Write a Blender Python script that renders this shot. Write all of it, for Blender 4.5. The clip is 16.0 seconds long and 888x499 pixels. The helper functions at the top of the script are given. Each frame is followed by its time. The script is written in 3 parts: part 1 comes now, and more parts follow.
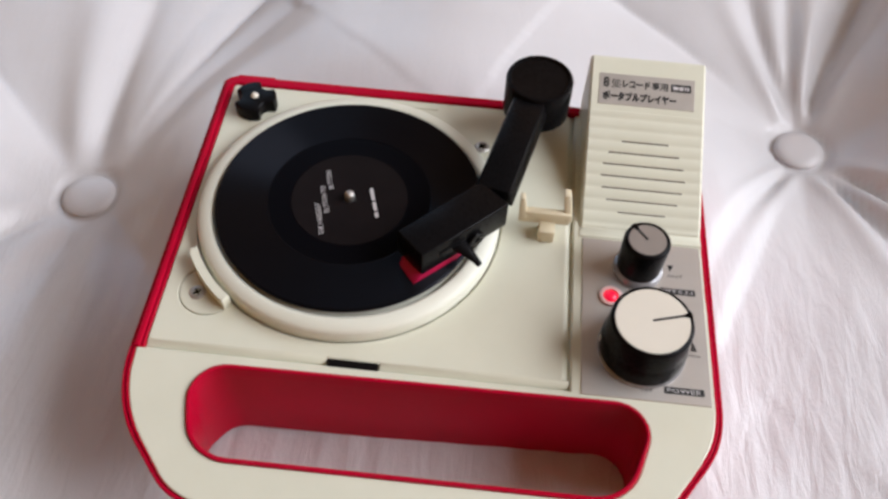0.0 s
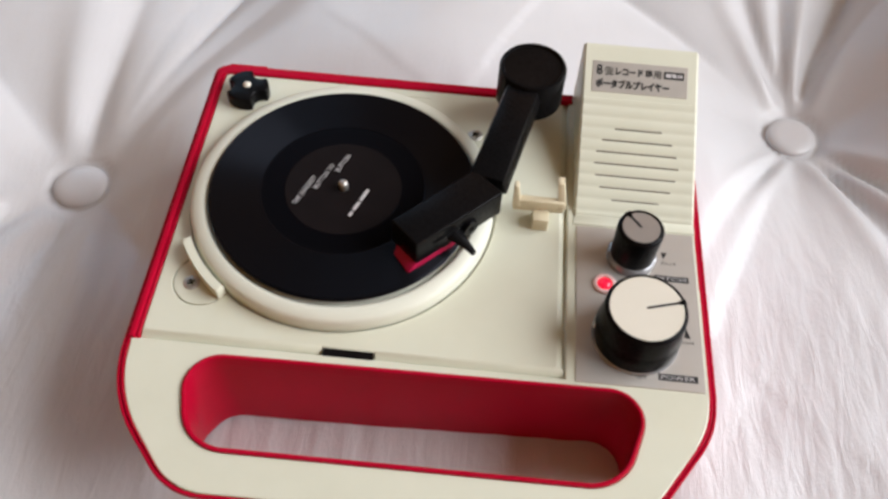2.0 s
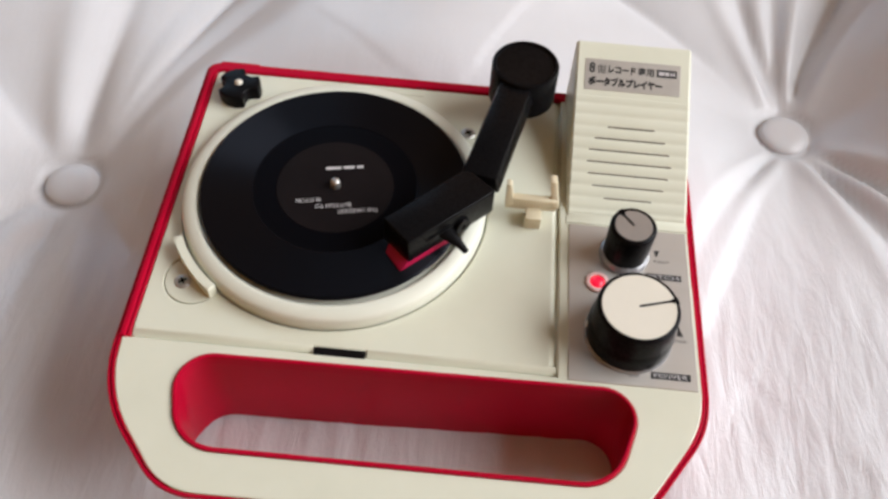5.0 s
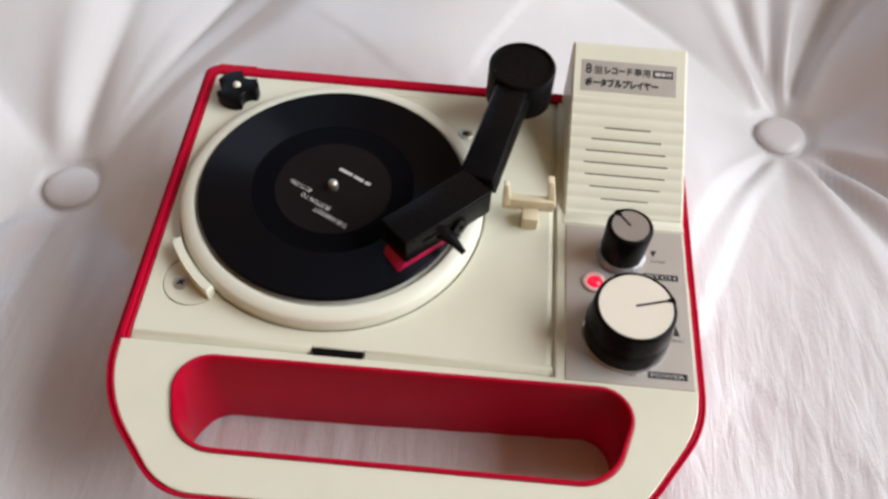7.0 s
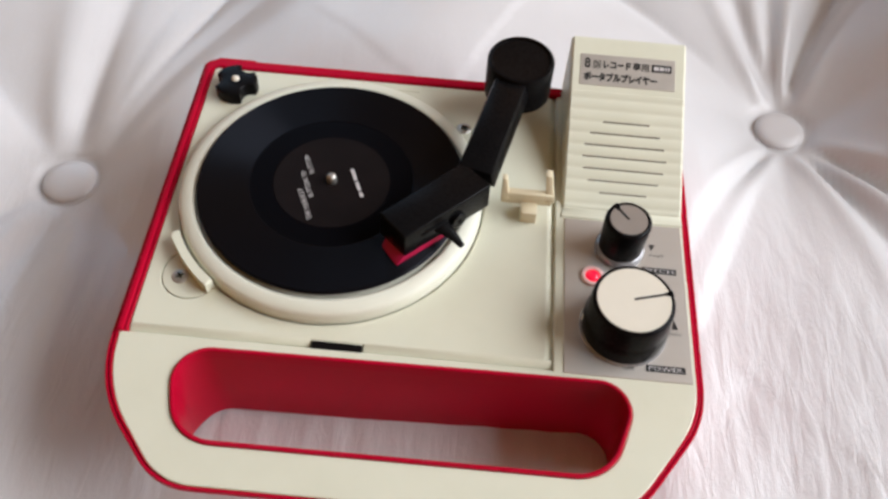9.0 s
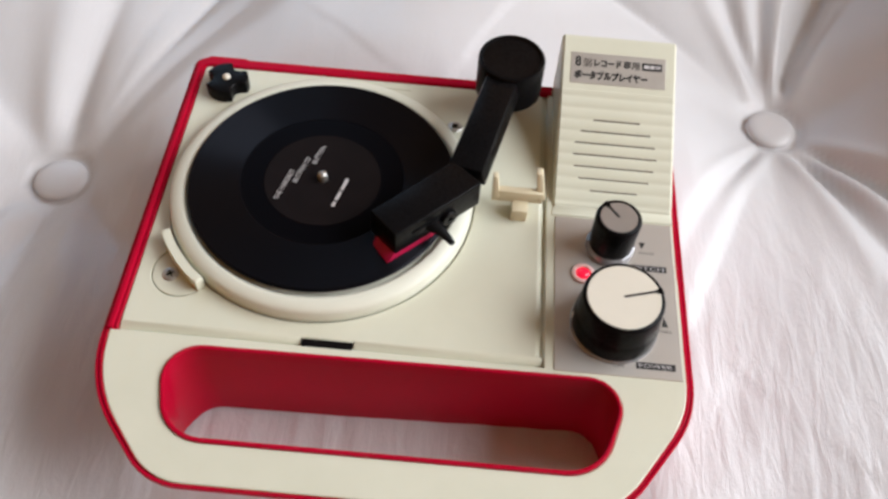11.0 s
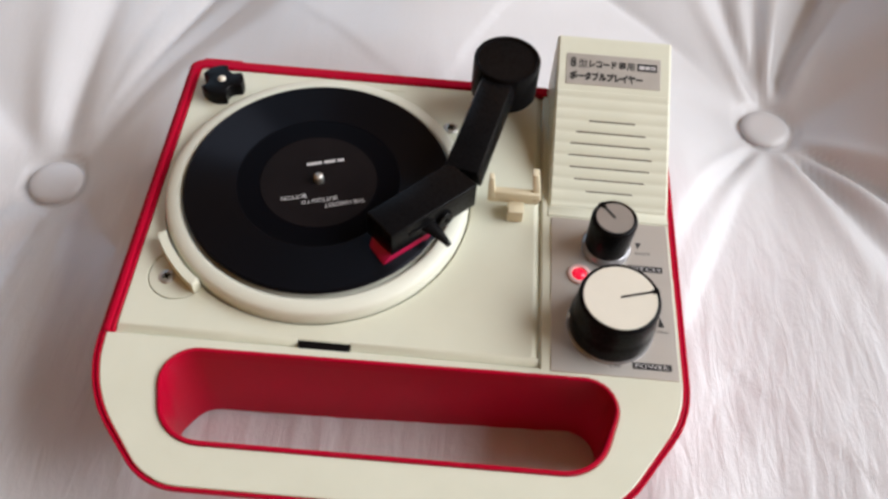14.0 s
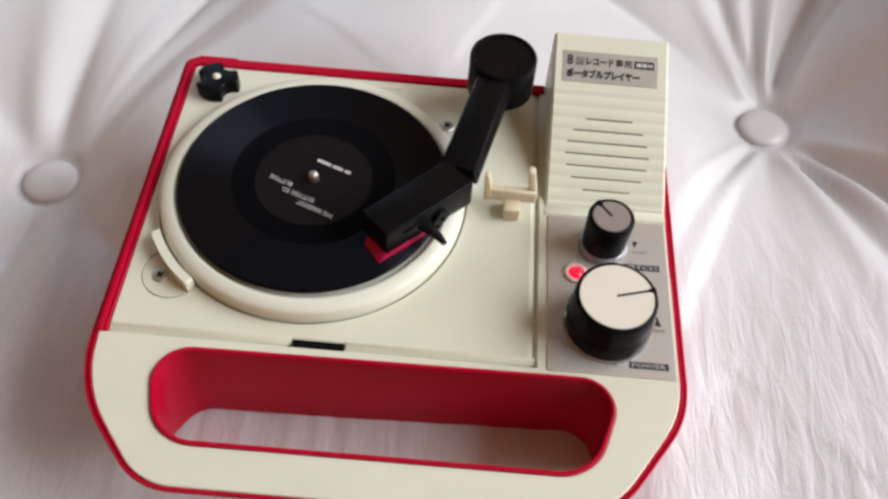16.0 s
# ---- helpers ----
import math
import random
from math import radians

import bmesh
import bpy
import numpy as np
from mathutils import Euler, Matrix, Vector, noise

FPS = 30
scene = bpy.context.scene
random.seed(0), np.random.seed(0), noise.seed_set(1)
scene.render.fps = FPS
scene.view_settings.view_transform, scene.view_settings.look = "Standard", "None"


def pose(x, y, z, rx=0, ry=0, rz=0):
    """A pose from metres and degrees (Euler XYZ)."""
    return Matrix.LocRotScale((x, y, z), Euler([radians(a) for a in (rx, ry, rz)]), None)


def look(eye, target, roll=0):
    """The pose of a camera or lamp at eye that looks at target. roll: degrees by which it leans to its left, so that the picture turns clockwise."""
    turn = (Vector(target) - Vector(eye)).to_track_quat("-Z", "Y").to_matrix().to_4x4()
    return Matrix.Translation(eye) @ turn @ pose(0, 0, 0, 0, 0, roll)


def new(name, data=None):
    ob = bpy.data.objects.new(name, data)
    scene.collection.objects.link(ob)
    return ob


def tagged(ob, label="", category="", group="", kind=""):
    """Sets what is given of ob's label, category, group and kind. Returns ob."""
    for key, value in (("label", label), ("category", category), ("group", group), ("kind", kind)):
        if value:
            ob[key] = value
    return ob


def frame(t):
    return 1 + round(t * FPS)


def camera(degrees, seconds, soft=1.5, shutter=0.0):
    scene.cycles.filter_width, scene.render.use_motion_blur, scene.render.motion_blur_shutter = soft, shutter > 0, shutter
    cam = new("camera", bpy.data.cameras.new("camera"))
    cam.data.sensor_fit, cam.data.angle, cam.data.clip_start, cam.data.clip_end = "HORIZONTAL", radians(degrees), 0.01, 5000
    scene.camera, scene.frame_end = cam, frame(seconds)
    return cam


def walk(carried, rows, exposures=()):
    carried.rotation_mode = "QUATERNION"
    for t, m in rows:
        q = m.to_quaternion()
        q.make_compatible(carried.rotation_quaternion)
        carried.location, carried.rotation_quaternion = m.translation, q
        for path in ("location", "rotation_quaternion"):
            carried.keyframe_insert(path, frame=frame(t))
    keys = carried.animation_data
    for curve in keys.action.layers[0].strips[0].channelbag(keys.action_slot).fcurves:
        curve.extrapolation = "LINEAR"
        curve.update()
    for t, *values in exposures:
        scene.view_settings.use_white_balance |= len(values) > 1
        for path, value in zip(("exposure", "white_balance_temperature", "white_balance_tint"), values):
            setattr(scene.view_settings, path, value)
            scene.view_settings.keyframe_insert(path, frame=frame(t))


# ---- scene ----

# ---------------------------------------------------------------- camera
cam = camera(53.16, 16.0, soft=2.8)
walk(cam, [
    (0.0, look((0.0388, -0.1667, 0.2133), (0.0297, -0.0107, 0.0000), 2.98)),
    (0.5, look((0.0386, -0.1676, 0.2142), (0.0321, -0.0101, 0.0000), 3.55)),
    (1.0, look((0.0382, -0.1669, 0.2139), (0.0324, -0.0121, 0.0000), 3.65)),
    (1.5, look((0.0382, -0.1666, 0.2135), (0.0316, -0.0142, -0.0000), 3.36)),
    (2.0, look((0.0380, -0.1665, 0.2137), (0.0318, -0.0146, 0.0000), 3.46)),
    (2.5, look((0.0383, -0.1664, 0.2133), (0.0327, -0.0141, 0.0000), 3.61)),
    (3.0, look((0.0381, -0.1661, 0.2131), (0.0325, -0.0131, 0.0000), 3.69)),
    (3.5, look((0.0384, -0.1659, 0.2133), (0.0331, -0.0145, 0.0000), 3.73)),
    (4.0, look((0.0386, -0.1661, 0.2131), (0.0338, -0.0149, -0.0000), 3.94)),
    (6.5, look((0.0394, -0.1661, 0.2131), (0.0347, -0.0150, 0.0000), 3.68)),
    (7.0, look((0.0397, -0.1669, 0.2137), (0.0348, -0.0146, 0.0000), 3.63)),
    (7.5, look((0.0394, -0.1665, 0.2138), (0.0345, -0.0141, 0.0000), 3.65)),
    (8.0, look((0.0392, -0.1665, 0.2126), (0.0350, -0.0143, -0.0000), 3.81)),
    (8.5, look((0.0391, -0.1666, 0.2131), (0.0345, -0.0148, 0.0000), 3.60)),
    (9.0, look((0.0398, -0.1679, 0.2133), (0.0354, -0.0168, 0.0000), 3.82)),
    (11.5, look((0.0409, -0.1691, 0.2131), (0.0385, -0.0175, 0.0000), 4.29)),
    (12.0, look((0.0411, -0.1698, 0.2136), (0.0389, -0.0174, 0.0000), 4.24)),
    (12.5, look((0.0416, -0.1694, 0.2134), (0.0391, -0.0172, 0.0000), 4.12)),
    (13.0, look((0.0412, -0.1692, 0.2136), (0.0388, -0.0164, 0.0000), 4.03)),
    (13.5, look((0.0407, -0.1691, 0.2133), (0.0385, -0.0159, 0.0000), 4.18)),
    (14.0, look((0.0407, -0.1685, 0.2135), (0.0392, -0.0167, 0.0000), 4.43)),
    (14.5, look((0.0415, -0.1689, 0.2138), (0.0401, -0.0170, 0.0000), 4.47)),
    (15.0, look((0.0422, -0.1689, 0.2136), (0.0410, -0.0173, 0.0000), 4.58)),
    (15.5, look((0.0418, -0.1691, 0.2132), (0.0412, -0.0172, -0.0000), 4.70)),
    (16.0, look((0.0417, -0.1676, 0.2120), (0.0405, -0.0171, -0.0000), 4.53)),
], exposures=[(0.0, -0.13, 6400, 13), (0.5, -0.05, 6450, 11), (3.0, -0.04, 6500, 10), (16.0, -0.06, 6500, 10)])

# ---------------------------------------------------------------- light
world = bpy.data.worlds.new("sky")
scene.world = world
world.use_nodes = True
sky = world.node_tree.nodes.new("ShaderNodeTexSky")
sky.sky_type, sky.sun_disc = "NISHITA", False
sky.sun_elevation, sky.sun_rotation = radians(38), radians(100)
world.node_tree.links.new(sky.outputs[0], world.node_tree.nodes["Background"].inputs[0])
world.node_tree.nodes["Background"].inputs[1].default_value = 0.10


def window_light(name, at, target, w, h, watts, colour):
    """Daylight that enters through a window's opening."""
    data = bpy.data.lights.new(name, "AREA")
    data.shape, data.size, data.size_y, data.energy, data.color = "RECTANGLE", w, h, watts, colour
    ob = new(name, data)
    ob.matrix_world = look(at, target)
    return ob


EAST = (1.72, 0.10, 1.35)
NORTH = (-0.95, 1.72, 1.25)
window_light("east_daylight", EAST, (EAST[0] - 1, EAST[1], EAST[2]), 2.0, 1.6, 97, (0.935, 0.96, 1.0))
window_light("north_daylight", NORTH, (NORTH[0], NORTH[1] - 1, NORTH[2]), 1.3, 1.3, 10, (0.52, 0.76, 1.0))


# ---------------------------------------------------------------- materials
def material(name, colour, rough=0.5, metal=0.0, spec=0.5, coat=0.0):
    m = bpy.data.materials.new(name)
    m.use_nodes = True
    b = m.node_tree.nodes["Principled BSDF"]
    b.inputs["Base Color"].default_value = (*colour, 1)
    b.inputs["Roughness"].default_value = rough
    b.inputs["Metallic"].default_value = metal
    b.inputs["Specular IOR Level"].default_value = spec
    b.inputs["Coat Weight"].default_value = coat
    return m


def node(m, kind, **values):
    n = m.node_tree.nodes.new(kind)
    for key, value in values.items():
        n.inputs[key.replace("_", " ")].default_value = value
    return n


def vary(m, scale, colour_a, colour_b, rough=None, bump=0.0, bump_scale=None, bump_dist=0.0001, stretch=(1, 1, 1)):
    """Mottled colour at one scale, roughness and fine relief at another, in metres of the object."""
    t, b = m.node_tree, m.node_tree.nodes["Principled BSDF"]
    co = t.nodes.new("ShaderNodeTexCoord")
    mp = t.nodes.new("ShaderNodeMapping")
    mp.inputs["Scale"].default_value = stretch
    t.links.new(co.outputs["Object"], mp.inputs["Vector"])
    n1 = node(m, "ShaderNodeTexNoise", Scale=scale, Detail=5.0, Roughness=0.6)
    t.links.new(mp.outputs[0], n1.inputs["Vector"])
    ramp = t.nodes.new("ShaderNodeValToRGB")
    ramp.color_ramp.elements[0].position, ramp.color_ramp.elements[1].position = 0.3, 0.7
    ramp.color_ramp.elements[0].color, ramp.color_ramp.elements[1].color = (*colour_a, 1), (*colour_b, 1)
    t.links.new(n1.outputs["Fac"], ramp.inputs[0])
    t.links.new(ramp.outputs[0], b.inputs["Base Color"])
    n2 = node(m, "ShaderNodeTexNoise", Scale=bump_scale or scale * 8, Detail=4.0, Roughness=0.6)
    t.links.new(mp.outputs[0], n2.inputs["Vector"])
    if rough:
        r = t.nodes.new("ShaderNodeMapRange")
        r.inputs["To Min"].default_value, r.inputs["To Max"].default_value = rough
        t.links.new(n2.outputs["Fac"], r.inputs["Value"])
        t.links.new(r.outputs[0], b.inputs["Roughness"])
    if bump:
        bp = node(m, "ShaderNodeBump", Strength=bump, Distance=bump_dist)
        t.links.new(n2.outputs["Fac"], bp.inputs["Height"])
        t.links.new(bp.outputs[0], b.inputs["Normal"])
    return m


CREAM = vary(material("cream_plastic", (0.68, 0.675, 0.55), 0.42), 40, (0.68, 0.682, 0.555), (0.64, 0.642, 0.515), (0.36, 0.48), 0.25, 2500, 0.00006)
IVORY = vary(material("ivory_plastic", (0.72, 0.66, 0.48), 0.35), 60, (0.74, 0.67, 0.48), (0.68, 0.60, 0.42), (0.30, 0.42))
PLATTER = vary(material("platter_plastic", (0.72, 0.73, 0.62), 0.45), 40, (0.73, 0.735, 0.63), (0.69, 0.70, 0.59), (0.40, 0.52))
RED = vary(material("red_plastic", (0.48, 0.004, 0.026), 0.33, spec=0.05), 30, (0.44, 0.003, 0.027), (0.39, 0.003, 0.021), (0.28, 0.40), 0.2, 1500, 0.00005)
BLACK = vary(material("black_plastic", (0.004, 0.004, 0.0045), 0.36, spec=0.08), 60, (0.0035, 0.0035, 0.004), (0.006, 0.0055, 0.006), (0.22, 0.34), 0.12, 2200, 0.00004)
# near-black fill, the shade of the latch opening and screw crosses as colour
HOLE_SHADE = material("hole_shade", (0.003, 0.002, 0.002), 0.8, spec=0.1)
# dark colour that stands for the shade inside the grille's gaps
GAP_SHADE = material("grille_gap_shade", (0.10, 0.085, 0.06), 0.8)
PINK = vary(material("cartridge_plastic", (0.40, 0.008, 0.06), 0.4, spec=0.2), 90, (0.42, 0.009, 0.066), (0.36, 0.007, 0.05), (0.35, 0.46))
CHROME = vary(material("screw_steel", (0.56, 0.53, 0.46), 0.5, 1.0), 300, (0.60, 0.59, 0.56), (0.44, 0.43, 0.40), (0.42, 0.6))
SILVER = vary(material("brushed_panel", (0.56, 0.53, 0.49), 0.42, 0.5), 60, (0.58, 0.55, 0.51), (0.52, 0.49, 0.45), (0.36, 0.5), 0.3, 900, 0.00004, (0.08, 1, 1))
FOIL = vary(material("silver_label", (0.56, 0.53, 0.49), 0.38, 0.5), 60, (0.58, 0.55, 0.51), (0.50, 0.47, 0.43), (0.32, 0.45))
CAPWHITE = vary(material("knob_cap_cream", (0.78, 0.72, 0.60), 0.35), 60, (0.74, 0.70, 0.60), (0.70, 0.66, 0.56), (0.3, 0.4))
CAPGREY = vary(material("knob_cap_silver", (0.42, 0.40, 0.38), 0.35, 0.6), 80, (0.44, 0.42, 0.40), (0.38, 0.36, 0.34), (0.3, 0.42))
INK = material("black_ink", (0.008, 0.008, 0.008), 0.55)
PRINT = material("silver_ink", (0.55, 0.53, 0.53), 0.6)
LABEL = vary(material("record_label_paper", (0.009, 0.006, 0.006), 0.5, spec=0.06), 90, (0.010, 0.007, 0.007), (0.007, 0.005, 0.005), (0.45, 0.55))
COLLAR = vary(material("clear_collar", (0.30, 0.30, 0.31), 0.12, 0.3), 150, (0.34, 0.34, 0.35), (0.22, 0.22, 0.23), (0.08, 0.2))
WALLPAINT = vary(material("warm_wall_paint", (0.38, 0.195, 0.06), 0.8), 3, (0.40, 0.205, 0.063), (0.36, 0.18, 0.055), (0.75, 0.9))
CEILPAINT = vary(material("ceiling_paint", (0.18, 0.14, 0.10), 0.8), 3, (0.19, 0.15, 0.11), (0.17, 0.13, 0.09), (0.75, 0.9))
OAK = vary(material("oak_boards", (0.26, 0.15, 0.08), 0.45), 6, (0.30, 0.18, 0.09), (0.20, 0.11, 0.05), (0.35, 0.55), 0.3, 60, 0.0004, (1, 0.12, 1))
LEDRED = material("lit_red_lamp", (0.6, 0.01, 0.03), 0.25)
LEDRED.node_tree.nodes["Principled BSDF"].inputs["Emission Color"].default_value = (1.0, 0.01, 0.06, 1)
LEDRED.node_tree.nodes["Principled BSDF"].inputs["Emission Strength"].default_value = 0.7
LEDRING = material("lamp_bezel", (0.85, 0.55, 0.52), 0.3)


def vinyl():
    """Black pressed plastic: fine ring grooves that spread light across them, smooth run-out inside."""
    m = material("vinyl_grooves", (0.003, 0.003, 0.004), 0.3)
    t, b = m.node_tree, m.node_tree.nodes["Principled BSDF"]
    b.inputs["Specular Tint"].default_value = (0.80, 0.82, 1.0, 1)
    co = t.nodes.new("ShaderNodeTexCoord")
    ln = t.nodes.new("ShaderNodeVectorMath")
    ln.operation = "LENGTH"
    t.links.new(co.outputs["Object"], ln.inputs[0])
    tan = t.nodes.new("ShaderNodeTangent")
    tan.direction_type, tan.axis = "RADIAL", "Z"
    t.links.new(tan.outputs[0], b.inputs["Tangent"])
    b.inputs["Anisotropic Rotation"].default_value = 0.25

    def step(lo, hi):
        n = t.nodes.new("ShaderNodeMapRange")
        for key, value in (("From Min", 0.0242), ("From Max", 0.0250), ("To Min", lo), ("To Max", hi)):
            n.inputs[key].default_value = value
        t.links.new(ln.outputs["Value"], n.inputs["Value"])
        return n.outputs[0]

    t.links.new(step(0.0, 1.0), b.inputs["Anisotropic"])
    t.links.new(step(0.025, 0.14), b.inputs["Specular IOR Level"])
    s = t.nodes.new("ShaderNodeMath")
    s.operation = "MULTIPLY"
    s.inputs[1].default_value = 5200.0
    t.links.new(ln.outputs["Value"], s.inputs[0])
    w = t.nodes.new("ShaderNodeMath")
    w.operation = "SINE"
    t.links.new(s.outputs[0], w.inputs[0])
    bp = node(m, "ShaderNodeBump", Strength=0.04, Distance=0.00003)
    t.links.new(w.outputs[0], bp.inputs["Height"])
    t.links.new(bp.outputs[0], b.inputs["Normal"])
    nz = node(m, "ShaderNodeTexNoise", Scale=80.0, Detail=4.0)
    t.links.new(co.outputs["Object"], nz.inputs["Vector"])
    r = t.nodes.new("ShaderNodeMapRange")
    r.inputs["To Min"].default_value, r.inputs["To Max"].default_value = -0.04, 0.04
    t.links.new(nz.outputs["Fac"], r.inputs["Value"])
    add = t.nodes.new("ShaderNodeMath")
    t.links.new(r.outputs[0], add.inputs[0])
    t.links.new(step(0.2, 0.42), add.inputs[1])
    t.links.new(add.outputs[0], b.inputs["Roughness"])
    return m


def leather(name="white_leather", wrinkles=True):
    """White upholstery leather: soft mottling, lengthwise wrinkles and a fine pebbled grain."""
    m = material(name, (0.78, 0.76, 0.75), 0.38, coat=0.15)
    t, b = m.node_tree, m.node_tree.nodes["Principled BSDF"]
    co = t.nodes.new("ShaderNodeTexCoord")
    mottle = node(m, "ShaderNodeTexNoise", Scale=14.0, Detail=4.0)
    t.links.new(co.outputs["Object"], mottle.inputs["Vector"])
    ramp = t.nodes.new("ShaderNodeValToRGB")
    ramp.color_ramp.elements[0].position, ramp.color_ramp.elements[1].position = 0.3, 0.7
    ramp.color_ramp.elements[0].color, ramp.color_ramp.elements[1].color = (0.675, 0.675, 0.69, 1), (0.612, 0.612, 0.624, 1)
    t.links.new(mottle.outputs["Fac"], ramp.inputs[0])
    t.links.new(ramp.outputs[0], b.inputs["Base Color"])
    mp = t.nodes.new("ShaderNodeMapping")
    mp.inputs["Scale"].default_value = (1.0, 0.24, 1.0)
    t.links.new(co.outputs["Object"], mp.inputs["Vector"])
    crease = node(m, "ShaderNodeTexNoise", Scale=195.0, Detail=5.0, Roughness=0.55, Distortion=0.4)
    t.links.new(mp.outputs[0], crease.inputs["Vector"])
    grain = node(m, "ShaderNodeTexVoronoi", Scale=1400.0)
    t.links.new(co.outputs["Object"], grain.inputs["Vector"])
    b1 = node(m, "ShaderNodeBump", Strength=0.0, Distance=0.0016)
    if wrinkles:
        sep = t.nodes.new("ShaderNodeSeparateXYZ")
        t.links.new(co.outputs["Object"], sep.inputs[0])
        fall = t.nodes.new("ShaderNodeMapRange")
        fall.interpolation_type = "SMOOTHSTEP"
        for key, value in (("From Min", 0.085), ("From Max", -0.03), ("To Min", 0.07), ("To Max", 0.55)):
            fall.inputs[key].default_value = value
        t.links.new(sep.outputs["Y"], fall.inputs["Value"])
        t.links.new(fall.outputs[0], b1.inputs["Strength"])
    t.links.new(crease.outputs["Fac"], b1.inputs["Height"])
    b2 = node(m, "ShaderNodeBump", Strength=0.25, Distance=0.00012)
    t.links.new(grain.outputs["Distance"], b2.inputs["Height"])
    t.links.new(b1.outputs[0], b2.inputs["Normal"])
    t.links.new(b2.outputs[0], b.inputs["Normal"])
    r = t.nodes.new("ShaderNodeMapRange")
    r.inputs["To Min"].default_value, r.inputs["To Max"].default_value = 0.30, 0.46
    t.links.new(crease.outputs["Fac"], r.inputs["Value"])
    t.links.new(r.outputs[0], b.inputs["Roughness"])
    return m


VINYL, LEATHER = vinyl(), leather()
BUTTON_LEATHER = leather("button_leather", False)


# ---------------------------------------------------------------- mesh tools (millimetres in, metres out)
MM = 0.001


def finish(name, bm, mat, parent=None, label="", smooth=None):
    """Link a bmesh as one mesh object, under a thing if there is one."""
    bmesh.ops.recalc_face_normals(bm, faces=bm.faces)
    me = bpy.data.meshes.new(name)
    bm.to_mesh(me)
    bm.free()
    me.materials.append(mat)
    if smooth is not None:
        me.shade_smooth()
        me.set_sharp_from_angle(angle=radians(smooth))
    ob = new(name, me)
    if parent is not None:
        ob.parent = parent
    if label:
        ob["label"] = label
    return ob


part = finish


def prism(bm, outline, z0, z1, holes=(), bevel=0.0, segments=2):
    """A flat plate of any outline (with holes), z0 to z1, its top edge rounded. All in millimetres."""
    edges, loops = [], [outline, *holes]
    for loop in loops:
        vs = [bm.verts.new((x * MM, y * MM, z1 * MM)) for x, y in loop]
        edges += [bm.edges.new((vs[i], vs[(i + 1) % len(vs)])) for i in range(len(vs))]
    made = bmesh.ops.triangle_fill(bm, use_beauty=True, edges=edges, normal=(0, 0, 1))
    top = [g for g in made["geom"] if isinstance(g, bmesh.types.BMFace)]
    ext = bmesh.ops.extrude_face_region(bm, geom=top)
    for g in ext["geom"]:
        if isinstance(g, bmesh.types.BMVert):
            g.co.z = z0 * MM
    if bevel:
        bmesh.ops.bevel(bm, geom=[e for e in edges if e.is_valid], offset=bevel * MM, segments=segments, affect="EDGES", profile=0.5)
    return bm


def rounded(corners, steps=8):
    """A polygon's outline with each corner (x, y, radius) rounded."""
    out, n = [], len(corners)
    for i in range(n):
        x, y, r = corners[i]
        p = Vector((x, y))
        a = (Vector(corners[i - 1][:2]) - p).normalized()
        b = (Vector(corners[(i + 1) % n][:2]) - p).normalized()
        if r <= 0:
            out.append((x, y))
            continue
        half = a.angle(b) / 2
        d = r / math.tan(half)
        c = p + (a + b).normalized() * (r / math.sin(half))
        p0, p1 = p + a * d - c, p + b * d - c
        a0 = math.atan2(p0.y, p0.x)
        sweep = (math.atan2(p1.y, p1.x) - a0 + math.pi) % (2 * math.pi) - math.pi
        for k in range(steps + 1):
            w = a0 + sweep * k / steps
            out.append((c.x + r * math.cos(w), c.y + r * math.sin(w)))
    return out


def rect(x0, y0, x1, y1, r=0.0, steps=5):
    return rounded([(x0, y0, r), (x1, y0, r), (x1, y1, r), (x0, y1, r)], steps)


def disc(cx, cy, r, n=48):
    return [(cx + r * math.cos(2 * math.pi * k / n), cy + r * math.sin(2 * math.pi * k / n)) for k in range(n)]


def lathe(bm, profile, cx=0.0, cy=0.0, n=64):
    """Turn a profile of (radius, z) round the upright axis at (cx, cy). Radius 0 closes it."""
    rings = []
    for r, z in profile:
        if r <= 1e-6:
            rings.append([bm.verts.new((cx * MM, cy * MM, z * MM))])
        else:
            rings.append([bm.verts.new(((cx + r * math.cos(2 * math.pi * k / n)) * MM, (cy + r * math.sin(2 * math.pi * k / n)) * MM, z * MM)) for k in range(n)])
    for a, b in zip(rings, rings[1:]):
        for k in range(n):
            j = (k + 1) % n
            if len(a) == 1 and len(b) > 1:
                bm.faces.new((a[0], b[j], b[k]))
            elif len(b) == 1 and len(a) > 1:
                bm.faces.new((a[k], a[j], b[0]))
            elif len(a) > 1:
                bm.faces.new((a[k], a[j], b[j], b[k]))
    return bm


def hull(bm, points, bevel=0.0, segments=2):
    """A convex solid through the points (millimetres), with rounded edges."""
    vs = [bm.verts.new(Vector(p) * MM) for p in points]
    bmesh.ops.convex_hull(bm, input=vs)
    if bevel:
        bmesh.ops.dissolve_limit(bm, angle_limit=radians(1), verts=bm.verts[:], edges=bm.edges[:])
        bmesh.ops.bevel(bm, geom=bm.edges[:], offset=bevel * MM, segments=segments, affect="EDGES", profile=0.5)
    return bm


def block(bm, x0, y0, z0, x1, y1, z1, bevel=0.0):
    return hull(bm, [(x, y, z) for x in (x0, x1) for y in (y0, y1) for z in (z0, z1)], bevel)


